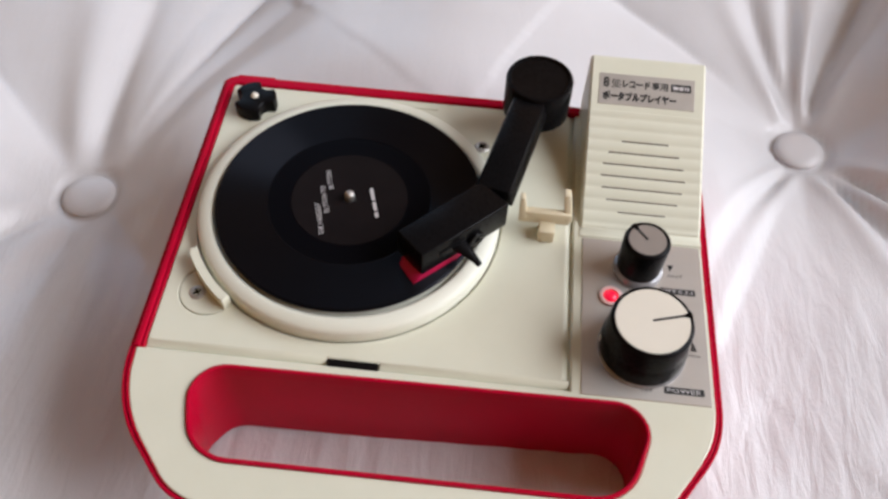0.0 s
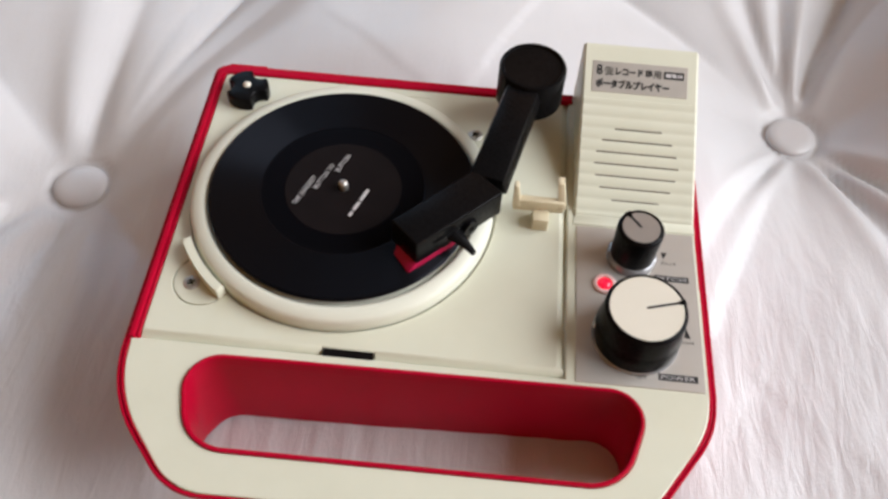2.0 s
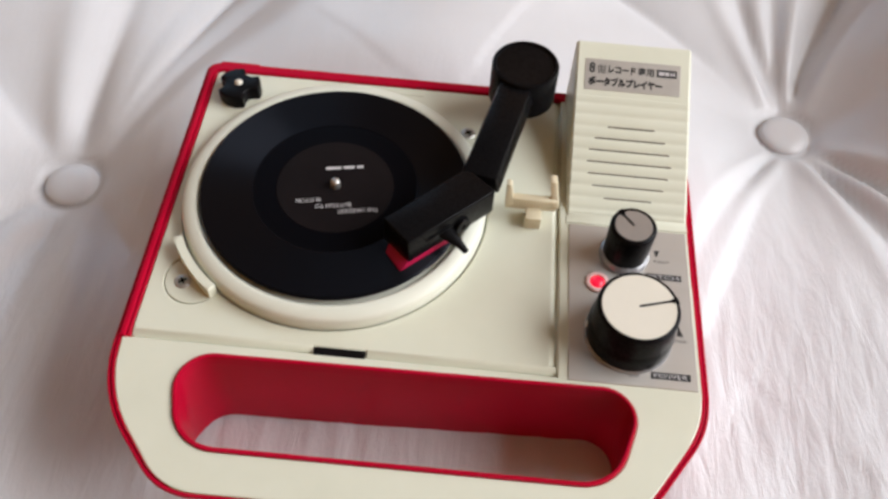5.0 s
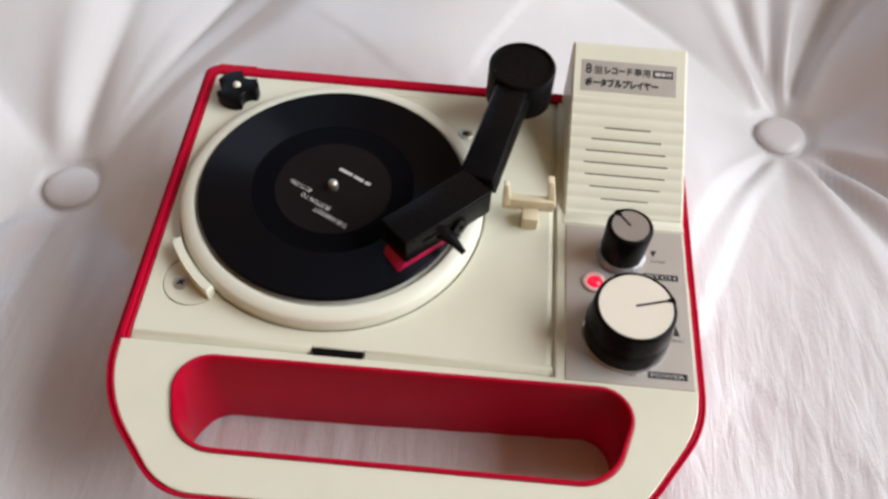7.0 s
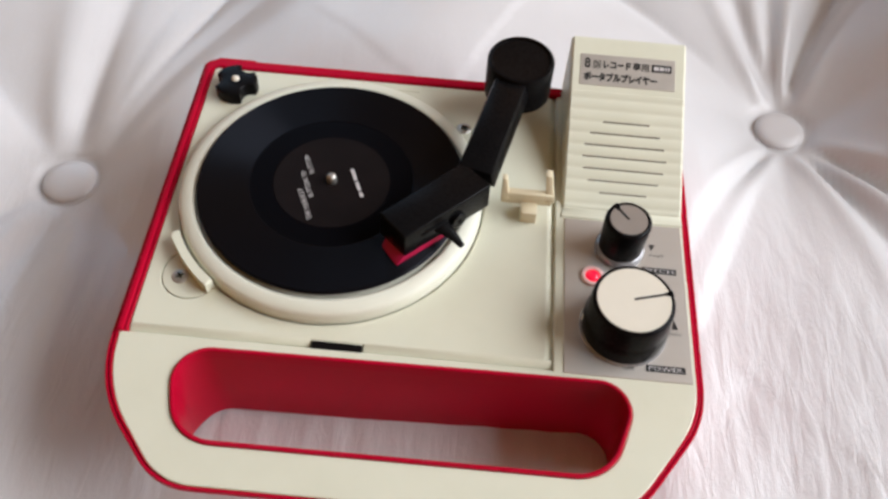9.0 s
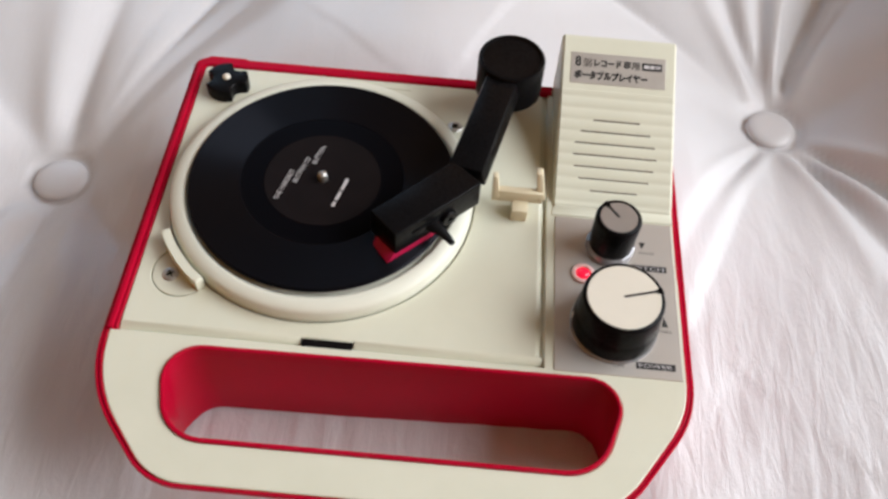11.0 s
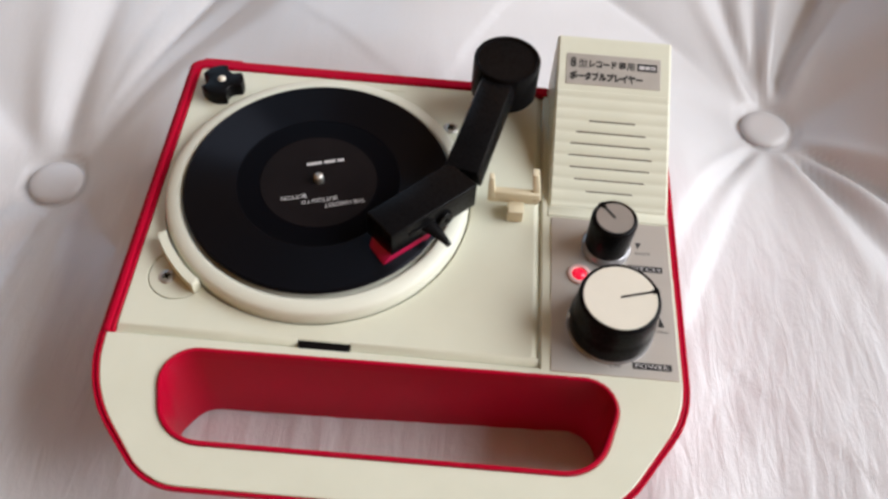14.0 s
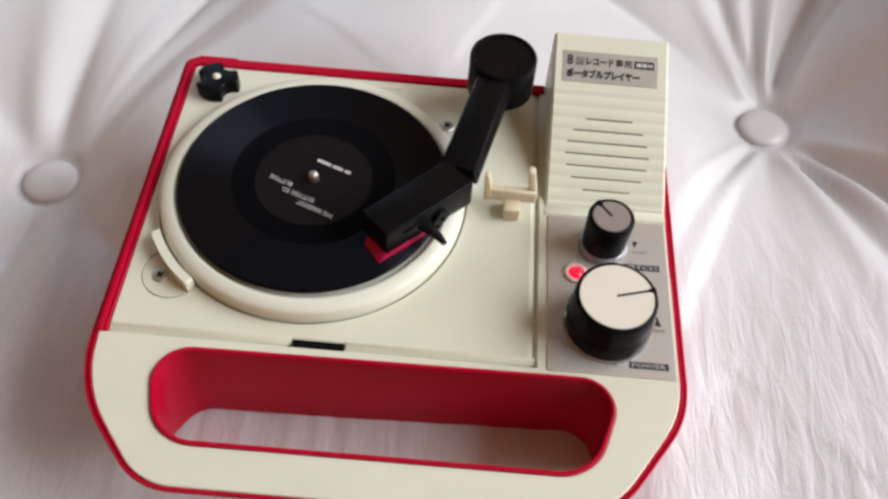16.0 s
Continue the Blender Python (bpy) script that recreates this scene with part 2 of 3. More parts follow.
def lettering(name, text, height, mat, parent, matrix, width=0.0, spacing=1.0, bold=0.0):
    """Built-in font turned into a flat mesh, of that letter height and, if given, full width (millimetres)."""
    cu = bpy.data.curves.new(name, "FONT")
    cu.body, cu.size, cu.align_x, cu.align_y, cu.resolution_u = text, 1.0, "CENTER", "CENTER", 2
    cu.space_character, cu.offset = spacing, bold
    tmp = bpy.data.objects.new(name, cu)
    scene.collection.objects.link(tmp)
    me = bpy.data.meshes.new_from_object(tmp.evaluated_get(bpy.context.evaluated_depsgraph_get()))
    bpy.data.objects.remove(tmp)
    co = np.empty(len(me.vertices) * 3)
    me.vertices.foreach_get("co", co)
    co = co.reshape(-1, 3)
    lo, hi = co.min(0), co.max(0)
    sy = height * MM / (hi[1] - lo[1])
    sx = width * MM / (hi[0] - lo[0]) if width else sy
    mid = (lo + hi) / 2
    co = (co - mid) * (sx, sy, 1)
    me.vertices.foreach_set("co", co.ravel())
    me.materials.clear()
    me.materials.append(mat)
    ob = new(name, me)
    ob.parent = parent
    ob.matrix_local = matrix
    return ob


def empty(name, at=(0, 0, 0)):
    ob = new(name)
    ob.empty_display_size = 0.02
    ob.location = at
    return ob


# ---------------------------------------------------------------- room
def wall_with_opening(name, axis, at, lo, hi, z0, z1, hole=None, thick=0.12, label=""):
    """A wall across x or y at a distance, with a window opening cut through."""
    bm = bmesh.new()
    boxes = [(lo, z0, hi, z1)] if not hole else [
        (lo, z0, hole[0], z1), (hole[1], z0, hi, z1), (hole[0], z0, hole[1], hole[2]), (hole[0], hole[3], hole[1], z1)]
    for a0, b0, a1, b1 in boxes:
        far = at + math.copysign(thick, at)
        vs = [(p, q, r) for p in (a0, a1) for q in (at, far) for r in (b0, b1)]
        geom = [bm.verts.new((p, q, r) if axis == "y" else (q, p, r)) for p, q, r in vs]
        bmesh.ops.convex_hull(bm, input=geom)
    return tagged(finish(name, bm, WALLPAINT), label or "plain brown painted room wall", "wall", kind="structure")


FLOOR_Z = -0.50
E0, E1 = EAST[1] - 1.0, EAST[1] + 1.0
N0, N1 = NORTH[0] - 0.65, NORTH[0] + 0.65
wall_with_opening("wall_east", "x", 1.75, -1.87, 1.87, FLOOR_Z, 2.4, (E0, E1, EAST[2] - 0.8, EAST[2] + 0.8))
wall_with_opening("wall_north", "y", 1.75, -1.75, 1.75, FLOOR_Z, 2.4, (N0, N1, NORTH[2] - 0.65, NORTH[2] + 0.65))
wall_with_opening("wall_west", "x", -1.75, -1.87, 1.87, FLOOR_Z, 2.4)
wall_with_opening("wall_south", "y", -1.75, -1.75, 1.75, FLOOR_Z, 2.4)
bm = bmesh.new()
block(bm, -1870, -1870, FLOOR_Z * 1000 - 60, 1870, 1870, FLOOR_Z * 1000)
tagged(finish("floor", bm, OAK), "brown oak board floor of the room", "floor", kind="structure")
bm = bmesh.new()
block(bm, -1870, -1870, 2400, 1870, 1870, 2480)
tagged(finish("ceiling", bm, CEILPAINT), "plain taupe painted ceiling", "ceiling", kind="structure")


# ---------------------------------------------------------------- tufted seat
TILT = math.atan2(60.6, 283.0)
BUTTON_A = Vector((-113.0, 40.6))
HALF_U, HALF_V = 144.7, 206.0
CU, SU = math.cos(TILT), math.sin(TILT)
BUTTON_Z = -58.0
# gathers at each button: direction in degrees, depth and half-width in millimetres, reach
PLEATS = {
    "right": [(102, 5.0, 3.4, 95), (90, 5.0, 2.8, 95), (72, 5.0, 3.8, 110), (-121, 4.6, 2.2, 120), (-66, 5.5, 3.4, 115), (-45, 5.0, 3.2, 120), (20, 0.8, 6.0, 60), (175, 1.2, 8.0, 60), (-95, 1.2, 4.0, 60)],
    "left": [(91, 4.8, 5.5, 140), (76, 1.6, 4.0, 150), (58, 1.6, 4.0, 160), (128, 1.2, 8.0, 90), (-88, 4.0, 7.0, 100), (-40, 2.0, 7.0, 60), (-125, 3.6, 5.0, 90), (180, 1.2, 8.0, 60)],
}


def seat_uv(x, y):
    dx, dy = x - BUTTON_A.x, y - BUTTON_A.y
    return dx * CU + dy * SU, -dx * SU + dy * CU


def seat_xy(u, v):
    return BUTTON_A.x + u * CU - v * SU, BUTTON_A.y + u * SU + v * CU


def seat_height(x, y):
    """Height of the diamond-tufted top, millimetres."""
    u, v = seat_uv(x, y)
    a, b = (u / HALF_U + v / HALF_V) / 2, (u / HALF_U - v / HALF_V) / 2
    sa, sb = abs(math.sin(math.pi * a)), abs(math.sin(math.pi * b))
    i, j = round(a), round(b)
    bx, by = seat_xy((i + j) * HALF_U, (i - j) * HALF_V)
    dx, dy = x - bx, y - by
    d = math.hypot(dx, dy)
    puff = (sa * sb + 0.002) ** 0.66
    near = 1 - math.exp(-max(0.0, d - 12.0) / 32.0)
    # some cells are stuffed fuller than others
    full = {(0, 0): 24.0, (1, 1): 84.0, (-1, -1): 40.0, (0, -1): 10.0}.get((math.floor(a), math.floor(b)), 16.0)
    z = BUTTON_Z + 11.0 * near + full * puff * (0.12 + 0.88 * near)
    z -= 1.8 * math.exp(-((d - 11.4) / 1.5) ** 2)
    # gathers
    rise = min(1.0, max(0.0, d - 11.5) / 16.0)
    for ang, depth, half, reach in PLEATS["right" if (i + j) % 4 in (2, 3) else "left"]:
        c, sn = math.cos(radians(ang)), math.sin(radians(ang))
        along, across = dx * c + dy * sn, -dx * sn + dy * c
        if along > 0:
            wide = half * (0.5 + along / 60.0)
            across += 1.5 * math.sin(along / 19.0 + ang)
            q = across / wide
            z -= depth * rise * math.exp(-(along / reach) ** 2) * (math.exp(-abs(q) ** 1.3) - 0.45 * math.exp(-((abs(q) - 1.9) ** 2)))
    z += 1.3 * noise.noise(Vector((x / 45.0, y / 60.0, 3.1)))
    fine = min(1.0, max(0.12, (60.0 - y) / 80.0))
    z += fine * (0.45 * noise.noise(Vector((x / 5.0, y / 34.0, 8.4))) + 0.22 * noise.noise(Vector((x / 2.6, y / 16.0, 1.4))))
    return z


def build_seat():
    seat = empty("tufted_seat", (0, 0, FLOOR_Z))
    tagged(seat, "white button-tufted leather seat with soft pleats", "seat")
    bm = bmesh.new()
    x0, x1, y0, y1, step = -430, 490, -380, 470, 2.0
    nx, ny = int((x1 - x0) / step), int((y1 - y0) / step)
    grid = []
    for iy in range(ny + 1):
        row = []
        for ix in range(nx + 1):
            x, y = x0 + (x1 - x0) * ix / nx, y0 + (y1 - y0) * iy / ny
            z = seat_height(x, y)
            # the player presses the padding flat under its base
            ox = max(-50 - x, 0, x - 105)
            oy = max(-93 - y, 0, y - 51)
            w = math.exp(-(ox * ox + oy * oy) / (2 * 24.0 ** 2))
            bed = -37.6 + 0.045 * (x - 20) + 0.25 * (z + 40) * (1 if ox + oy == 0 else 0) * 0.2
            z = z * (1 - w) + (bed + 0.5 * noise.noise(Vector((x / 5.0, y / 20.0, 8.4)))) * w
            edge = min(ix, nx - ix, iy, ny - iy) * step
            if edge < 60:
                z -= 60 * (1 - math.sqrt(max(0.0, 1 - (1 - edge / 60) ** 2)))
            row.append(bm.verts.new((x * MM, y * MM, z * MM - FLOOR_Z)))
        grid.append(row)
    for iy in range(ny):
        for ix in range(nx):
            bm.faces.new((grid[iy][ix], grid[iy][ix + 1], grid[iy + 1][ix + 1], grid[iy + 1][ix]))
    part("cushion_top", bm, LEATHER, seat, smooth=180)
    bm = bmesh.new()
    block(bm, x0 + 1, y0 + 1, 60, x1 - 1, y1 - 1, 395, 12)
    part("base", bm, LEATHER, seat)
    for sx in (x0 + 60, x1 - 60):
        for sy in (y0 + 60, y1 - 60):
            bm = bmesh.new()
            lathe(bm, [(0, 0), (16, 0), (24, 60), (0, 60)], sx, sy, 24)
            part("leg", bm, OAK, seat, "turned oak foot", 20)
    for i in range(-3, 5):
        for j in range(-3, 5):
            x, y = seat_xy((i + j) * HALF_U, (i - j) * HALF_V)
            if not (x0 + 70 < x < x1 - 70 and y0 + 70 < y < y1 - 70):
                continue
            bm = bmesh.new()
            lathe(bm, [(0, 1.5), (3, 1.45), (6.0, 1.3), (8.6, 0.8), (9.9, 0.0), (10.2, -0.8), (9.7, -2.0), (7.4, -3.0), (0, -3.0)], n=40)
            ob = part("button", bm, BUTTON_LEATHER, seat, "leather-covered round button", 60)
            ob.location = (x * MM, y * MM, BUTTON_Z * MM + 0.0004 - FLOOR_Z)
    return seat


seat = build_seat()


# ---------------------------------------------------------------- record player
player = empty("record_player", (0.0276, -0.020, -0.0380))
tagged(player, "small cream and red toy portable record player", "record player")
INV = Matrix.Translation((-0.0276, 0.020, 0.0380))


def ppart(name, bm, mat, label="", smooth=None, parent=None):
    """A part of the player, modelled in place with the deck at height 0."""
    ob = finish(name, bm, mat, parent or player, label, smooth)
    if parent is None:
        ob.matrix_local = INV
    return ob


CX = 28.2          # the case's middle line
HALF = 80.6        # half its width


def case_outline(grow=0.0, front=0.0):
    """Case seen from above: small corners at the back, long sloping ones at the handle. front: draws the handle side in."""
    left, right, low, back = CX - HALF, CX + HALF, -95.2, 54.6 + grow
    corners, shrink = [], 1 - front / 25.0
    for edge, side, y1, dx, r1, r2 in ((left, 1, -69.5, 22.5, 40.0, 19.0), (right, -1, -64.0, 22.0, 28.0, 28.0)):
        turn = math.atan2(dx, y1 - low)
        a = (edge - side * grow, y1 - grow * math.tan(turn / 2), (r1 + grow) * shrink)
        b = (edge + side * (dx - grow * math.tan(math.pi / 4 - turn / 2)), low - grow + front, (r2 + grow) * shrink)
        corners += [a, b] if side > 0 else [b, a]
    corners += [(right + grow, back, 4.0), (left - grow, back, 4.0)]
    return rounded(corners, 9)


def slot_outline(grow=0.0):
    return rounded([(-35.7 - grow, -56.3 + grow, 9.5 + grow), (-28.5 - grow, -83.6 - grow, 13 + grow),
                    (83.5 + grow, -83.2 - grow, 13 + grow), (92.3 + grow, -55.0 + grow, 9.0 + grow)], 9)


def belly(y, z):
    """The handle is shallower than the body: its underside rises towards the front."""
    w = min(1.0, max(0.0, (-60.0 - y) / 24.0))
    return z * (1 - 0.56 * w * w * (3 - 2 * w))


def build_case():
    # tapering shell, open through the handle
    bm = bmesh.new()
    skins = []
    for z, g, f in ((-2.0, 0, 0), (-7, -0.2, 1.2), (-14, -0.6, 3.4), (-24, -1.4, 7.0), (-33, -2.6, 10.0), (-38, -4.6, 12.6)):
        skins.append([bm.verts.new((x * MM, y * MM, belly(y, z) * MM)) for x, y in case_outline(g, f)])
    hole = [[bm.verts.new((x * MM, y * MM, belly(y, z) * MM)) for x, y in slot_outline(g)] for z, g in ((-2.0, -1.2), (-38.0, 0.1))]
    for a, b in [*zip(skins, skins[1:]), hole]:
        for k in range(len(a)):
            j = (k + 1) % len(a)
            bm.faces.new((a[k], a[j], b[j], b[k]))
    for a, b in ((skins[0], hole[0]), (skins[-1], hole[1])):
        edges = [bm.edges.get((lp[k], lp[(k + 1) % len(lp)])) for lp in (a, b) for k in range(len(lp))]
        bmesh.ops.triangle_fill(bm, use_beauty=True, edges=edges, normal=(0, 0, 1))
    ppart("case", bm, RED, "glossy red plastic case with a carrying handle", 20)
    bm = bmesh.new()
    prism(bm, case_outline(), -2.1, -0.5, [case_outline(-0.95)], 0.3, 2)
    ppart("edge_band", bm, RED, "red edge band", 20)
    bm = bmesh.new()
    prism(bm, case_outline(-1.13), -2.1, -0.15, [case_outline(-3.4)], 0.3, 2)
    ppart("inner_band", bm, RED, "red inner edge band beside a fine groove", 20)
    # raised red rim round the deck's back and sides
    bm = bmesh.new()
    outer = rounded([(CX - HALF + 1.3, -53.5, 0), (CX - HALF + 3.1, -53.5, 0), (CX - HALF + 3.1, 50.2, 3), (69.4, 50.2, 0), (69.4, 53.7, 0), (CX - HALF + 1.3, 53.7, 4.0)], 6)
    prism(bm, outer, -1.0, 0.9, (), 0.45, 2)
    ppart("rim", bm, RED, "red raised rim", 20)
    bm = bmesh.new()
    prism(bm, rect(CX - HALF + 3.3, -53.0, CX - HALF + 4.1, 49.8, 0.2), -1.4, 0.25, (), 0.2, 1)
    ppart("inner_rim", bm, RED, "low red strip inside the rim", 20)
    # red lip round the handle opening
    bm = bmesh.new()
    prism(bm, slot_outline(0.0), -3.0, 0.75, [slot_outline(-1.2)], 0.4, 2)
    ppart("handle_lip", bm, RED, "red lip of the handle opening", 20)
    bm = bmesh.new()
    block(bm, -48, 53.0, -4, -35, 54.8, 0.4, 0.4)
    ppart("hinge_tab", bm, RED, "red tab at the back edge", 20)
    # cream front and side panel, one L-shaped moulding
    bm = bmesh.new()
    whole = case_outline(-2.1, -1.2)
    front = [(CX - HALF + 2.0, -53.3)] + whole[2:50] + [(68.0, 53.3), (68.0, -53.3)]
    prism(bm, front, -1.8, 0.0, [slot_outline(0.0)], 0.45, 2)
    ppart("front_panel", bm, CREAM, "cream plastic front panel")
    bm = bmesh.new()
    prism(bm, rect(-50.6, -53.4, 68.1, 52.0, 0), -1.95, -1.45)
    ppart("chassis", bm, CREAM)
    bm = bmesh.new()
    prism(bm, rect(-48.1, -50.7, 66.0, 50.1, 1.2), -1.45, 0.0, [disc(0, 0, 46.2, 96), disc(-35.6, -33.0, 8.5, 40)], 0.35, 2)
    ppart("deck_plate", bm, CREAM, "cream plastic turntable deck", 20)
    # screw well cover, a round plate with a fine joint round it
    bm = bmesh.new()
    prism(bm, [p for p in disc(-35.6, -33.0, 8.2, 60) if math.hypot(*p) > 46.3], -1.45, -0.1, (), 0.15, 1)
    ppart("screw_plate", bm, CREAM, "round cream screw plate", 20)
    # solid near-black plate, its colour giving the shade of the open latch
    bm = bmesh.new()
    prism(bm, rect(2.0, -53.75, 15.8, -51.0, 0.1), -1.4, -0.2)
    ppart("latch_shade", bm, HOLE_SHADE, "dark fill for the shade in the latch opening", 20)
    for x0, x1 in ((-48.0, 1.6), (16.2, 67.6)):
        bm = bmesh.new()
        hull(bm, [(x, y, z) for x in (x0, x1) for y, z in ((-50.3, -1.45), (-50.3, -0.12), (-50.75, -0.12), (-52.5, -1.2), (-52.5, -1.45))], 0.1)
        ppart("deck_edge", bm, CREAM, "sloping cream front edge of the deck", 20)
    bm = bmesh.new()
    hull(bm, [(x, y, z) for x in (1.8, 16.0) for y, z in ((-50.2, -1.45), (-50.2, 0.03), (-51.05, -0.35), (-51.05, -1.45))], 0.08)
    ppart("latch_lip", bm, CREAM, "cream lip above the latch opening", 20)
    bm = bmesh.new()
    hull(bm, [(x, y, z) for y in (-50.0, 49.0) for x, z in ((65.6, -1.45), (65.6, -0.12), (66.05, -0.12), (67.4, -1.3), (67.4, -1.45))], 0.1)
    ppart("deck_edge", bm, CREAM, "sloping cream side edge of the deck", 20)
    bm = bmesh.new()
    prism(bm, rect(8, 46.6, 22, 47.6, 0.4), -0.5, 0.25, (), 0.2, 1)
    ppart("catch", bm, CREAM)
    # moulded arc that guards the platter
    bm = bmesh.new()
    a0, a1, n = radians(207), radians(233), 16
    arc = [(49.0 * math.cos(a0 + (a1 - a0) * k / n), 49.0 * math.sin(a0 + (a1 - a0) * k / n)) for k in range(n + 1)]
    arc += [(46.5 * math.cos(a1 - (a1 - a0) * k / n), 46.5 * math.sin(a1 - (a1 - a0) * k / n)) for k in range(n + 1)]
    prism(bm, arc, -0.5, 4.2, (), 0.5, 2)
    ppart("platter_guard", bm, CREAM, "cream curved guard", 20)


def build_screw(x, y, z=0.0):
    bm = bmesh.new()
    lathe(bm, [(0, z - 0.1), (1.0, z - 0.1), (1.2, z + 0.5), (2.0, z + 0.35), (2.5, z - 0.1), (2.5, z - 1.0)], x, y, 32)
    s = ppart("screw", bm, CHROME, "steel cross-head screw", 20)
    # the cross is not cut: two dark bars colour in its shade
    for ang in (35, 125):
        bm = bmesh.new()
        block(bm, -1.15, -0.22, 0.30, 1.15, 0.22, 0.53)
        o = finish("recess_shade", bm, HOLE_SHADE, s)
        o.matrix_local = Matrix.Translation((x * MM, y * MM, z * MM)) @ pose(0, 0, 0, 0, 0, ang)


def build_platter():
    bm = bmesh.new()
    lathe(bm, [(0, 3.2), (38, 3.2), (40.2, 3.4), (40.6, 4.6), (41.2, 5.1), (42.0, 5.15), (44.6, 4.35), (45.3, 3.8), (45.6, 3.0), (45.7, -0.6), (0, -0.6)], n=128)
    ob = ppart("platter", bm, PLATTER, "cream plastic platter ring", 50)
    bm = bmesh.new()
    lathe(bm, [(0, 9.4), (0.9, 9.3), (1.4, 8.7), (1.5, 7.8), (1.5, 3.0)], n=24)
    sp = finish("spindle", bm, CHROME, ob, "small bright metal spindle", 50)
    return ob


def wedge_z(y):
    return (y - 2.5) * 0.4057


def build_speaker():
    """Sloping loudspeaker hood with cross ribs; its long narrow gaps are dark strips laid on."""
    x0, x1 = 70.0, 106.6
    top = [(-0.9, -0.3), (-0.8, 0.2), (-0.4, 0.4), (0.9, 0.25), (2.2, 0.6), (2.8, 0.45)]
    y = 3.2
    while y < 38.6:
        ph = (y - 8.0) / 3.58
        top.append((y, wedge_z(y) + 0.15 + 0.42 * abs(math.sin(math.pi * ph)) ** 0.7))
        y += 3.58 / 8
    top += [(38.8, wedge_z(38.8) + 0.3), (55.0, wedge_z(55.0) + 0.3), (56.4, wedge_z(55.8)), (57.0, wedge_z(55.0) - 0.8)]
    prof = top + [(57.0, -1.7), (-0.9, -1.7)]
    bm = bmesh.new()
    ends = []
    for x in (x0, x0 + 0.7, x1 - 0.7, x1):
        inset = 0.6 if x in (x0, x1) else 0.0
        ends.append([bm.verts.new((x * MM, yy * MM, (zz - (inset if zz > 0.4 else 0)) * MM)) for yy, zz in prof])
    n = len(prof)
    for a, b in zip(ends, ends[1:]):
        for k in range(n):
            j = (k + 1) % n
            bm.faces.new((a[k], a[j], b[j], b[k]))
    bm.faces.new(ends[0])
    bm.faces.new(ends[-1])
    hood = ppart("speaker_hood", bm, CREAM, "sloping ribbed cream loudspeaker grille", 30)
    slope = math.degrees(math.atan(0.4057))
    # nothing is cut through: each strip carries a gap's shade as its colour
    spans = [(8.0, 81.2, 95.6), (11.6, 77.4, 99.1), (15.2, 75.8, 100.5), (18.8, 75.3, 101.3), (22.4, 75.7, 100.6), (26.0, 77.3, 99.1), (29.6, 81.2, 95.7)]
    for yy, a, b in spans:
        bm = bmesh.new()
        hull(bm, [(x * 1.0, dy, dz) for x in (a, b) for dy in (-0.33, 0.33) for dz in (-0.5, 0.28)])
        o = finish("grille_gap_shade", bm, GAP_SHADE, hood)
        o.matrix_local = pose(0, yy * MM, wedge_z(yy) * MM, slope)
    # silver name plate, sunk in a shallow frame
    bm = bmesh.new()
    prism(bm, rect(73.0 - 88, -5.3, 103.2 - 88, 5.3, 0.3), -0.3, 0.12, (), 0.08, 1)
    plate = finish("name_plate", bm, FOIL, hood, "silver name plate with black print", 20)
    plate.matrix_local = pose(0.088, 0.0457, wedge_z(45.7) * MM + 0.00032, slope)
    bm = bmesh.new()
    prism(bm, rect(-16.0, -6.2, 16.0, 6.2, 0.6), -0.3, 0.45, [rect(-15.15, -5.35, 15.15, 5.35, 0.2)], 0.22, 2)
    edge = finish("plate_frame", bm, CREAM, hood, "low cream frame round the name plate", 20)
    edge.matrix_local = plate.matrix_local.copy()
    lettering("title", "8", 3.6, INK, plate, pose(-0.0128, 0.0022, 0.00016), 2.0, bold=0.03)
    lettering("title", "盤", 2.9, INK, plate, pose(-0.0097, 0.0020, 0.00016), 3.0)
    lettering("title", "レコード", 2.7, INK, plate, pose(-0.0033, 0.0020, 0.00016), 8.8, bold=0.06)
    lettering("title", "専用", 2.9, INK, plate, pose(0.0042, 0.0020, 0.00016), 5.2, bold=0.026)
    lettering("title", "ポータブルプレイヤー", 3.1, INK, plate, pose(-0.0022, -0.0023, 0.00016), 23.4, bold=0.075)
    bm = bmesh.new()
    prism(bm, rect(7.6, 0.7, 14.0, 3.3, 0.3), 0.1, 0.17)
    finish("model_badge", bm, INK, plate, "black badge with a silver bar")
    for bx0, bx1 in ((8.3, 10.0), (10.3, 11.6), (12.0, 12.5), (12.8, 13.4)):
        bm = bmesh.new()
        prism(bm, rect(bx0, 1.4, bx1, 2.6), 0.16, 0.2)
        finish("print_bar", bm, PRINT, plate)
    return hood


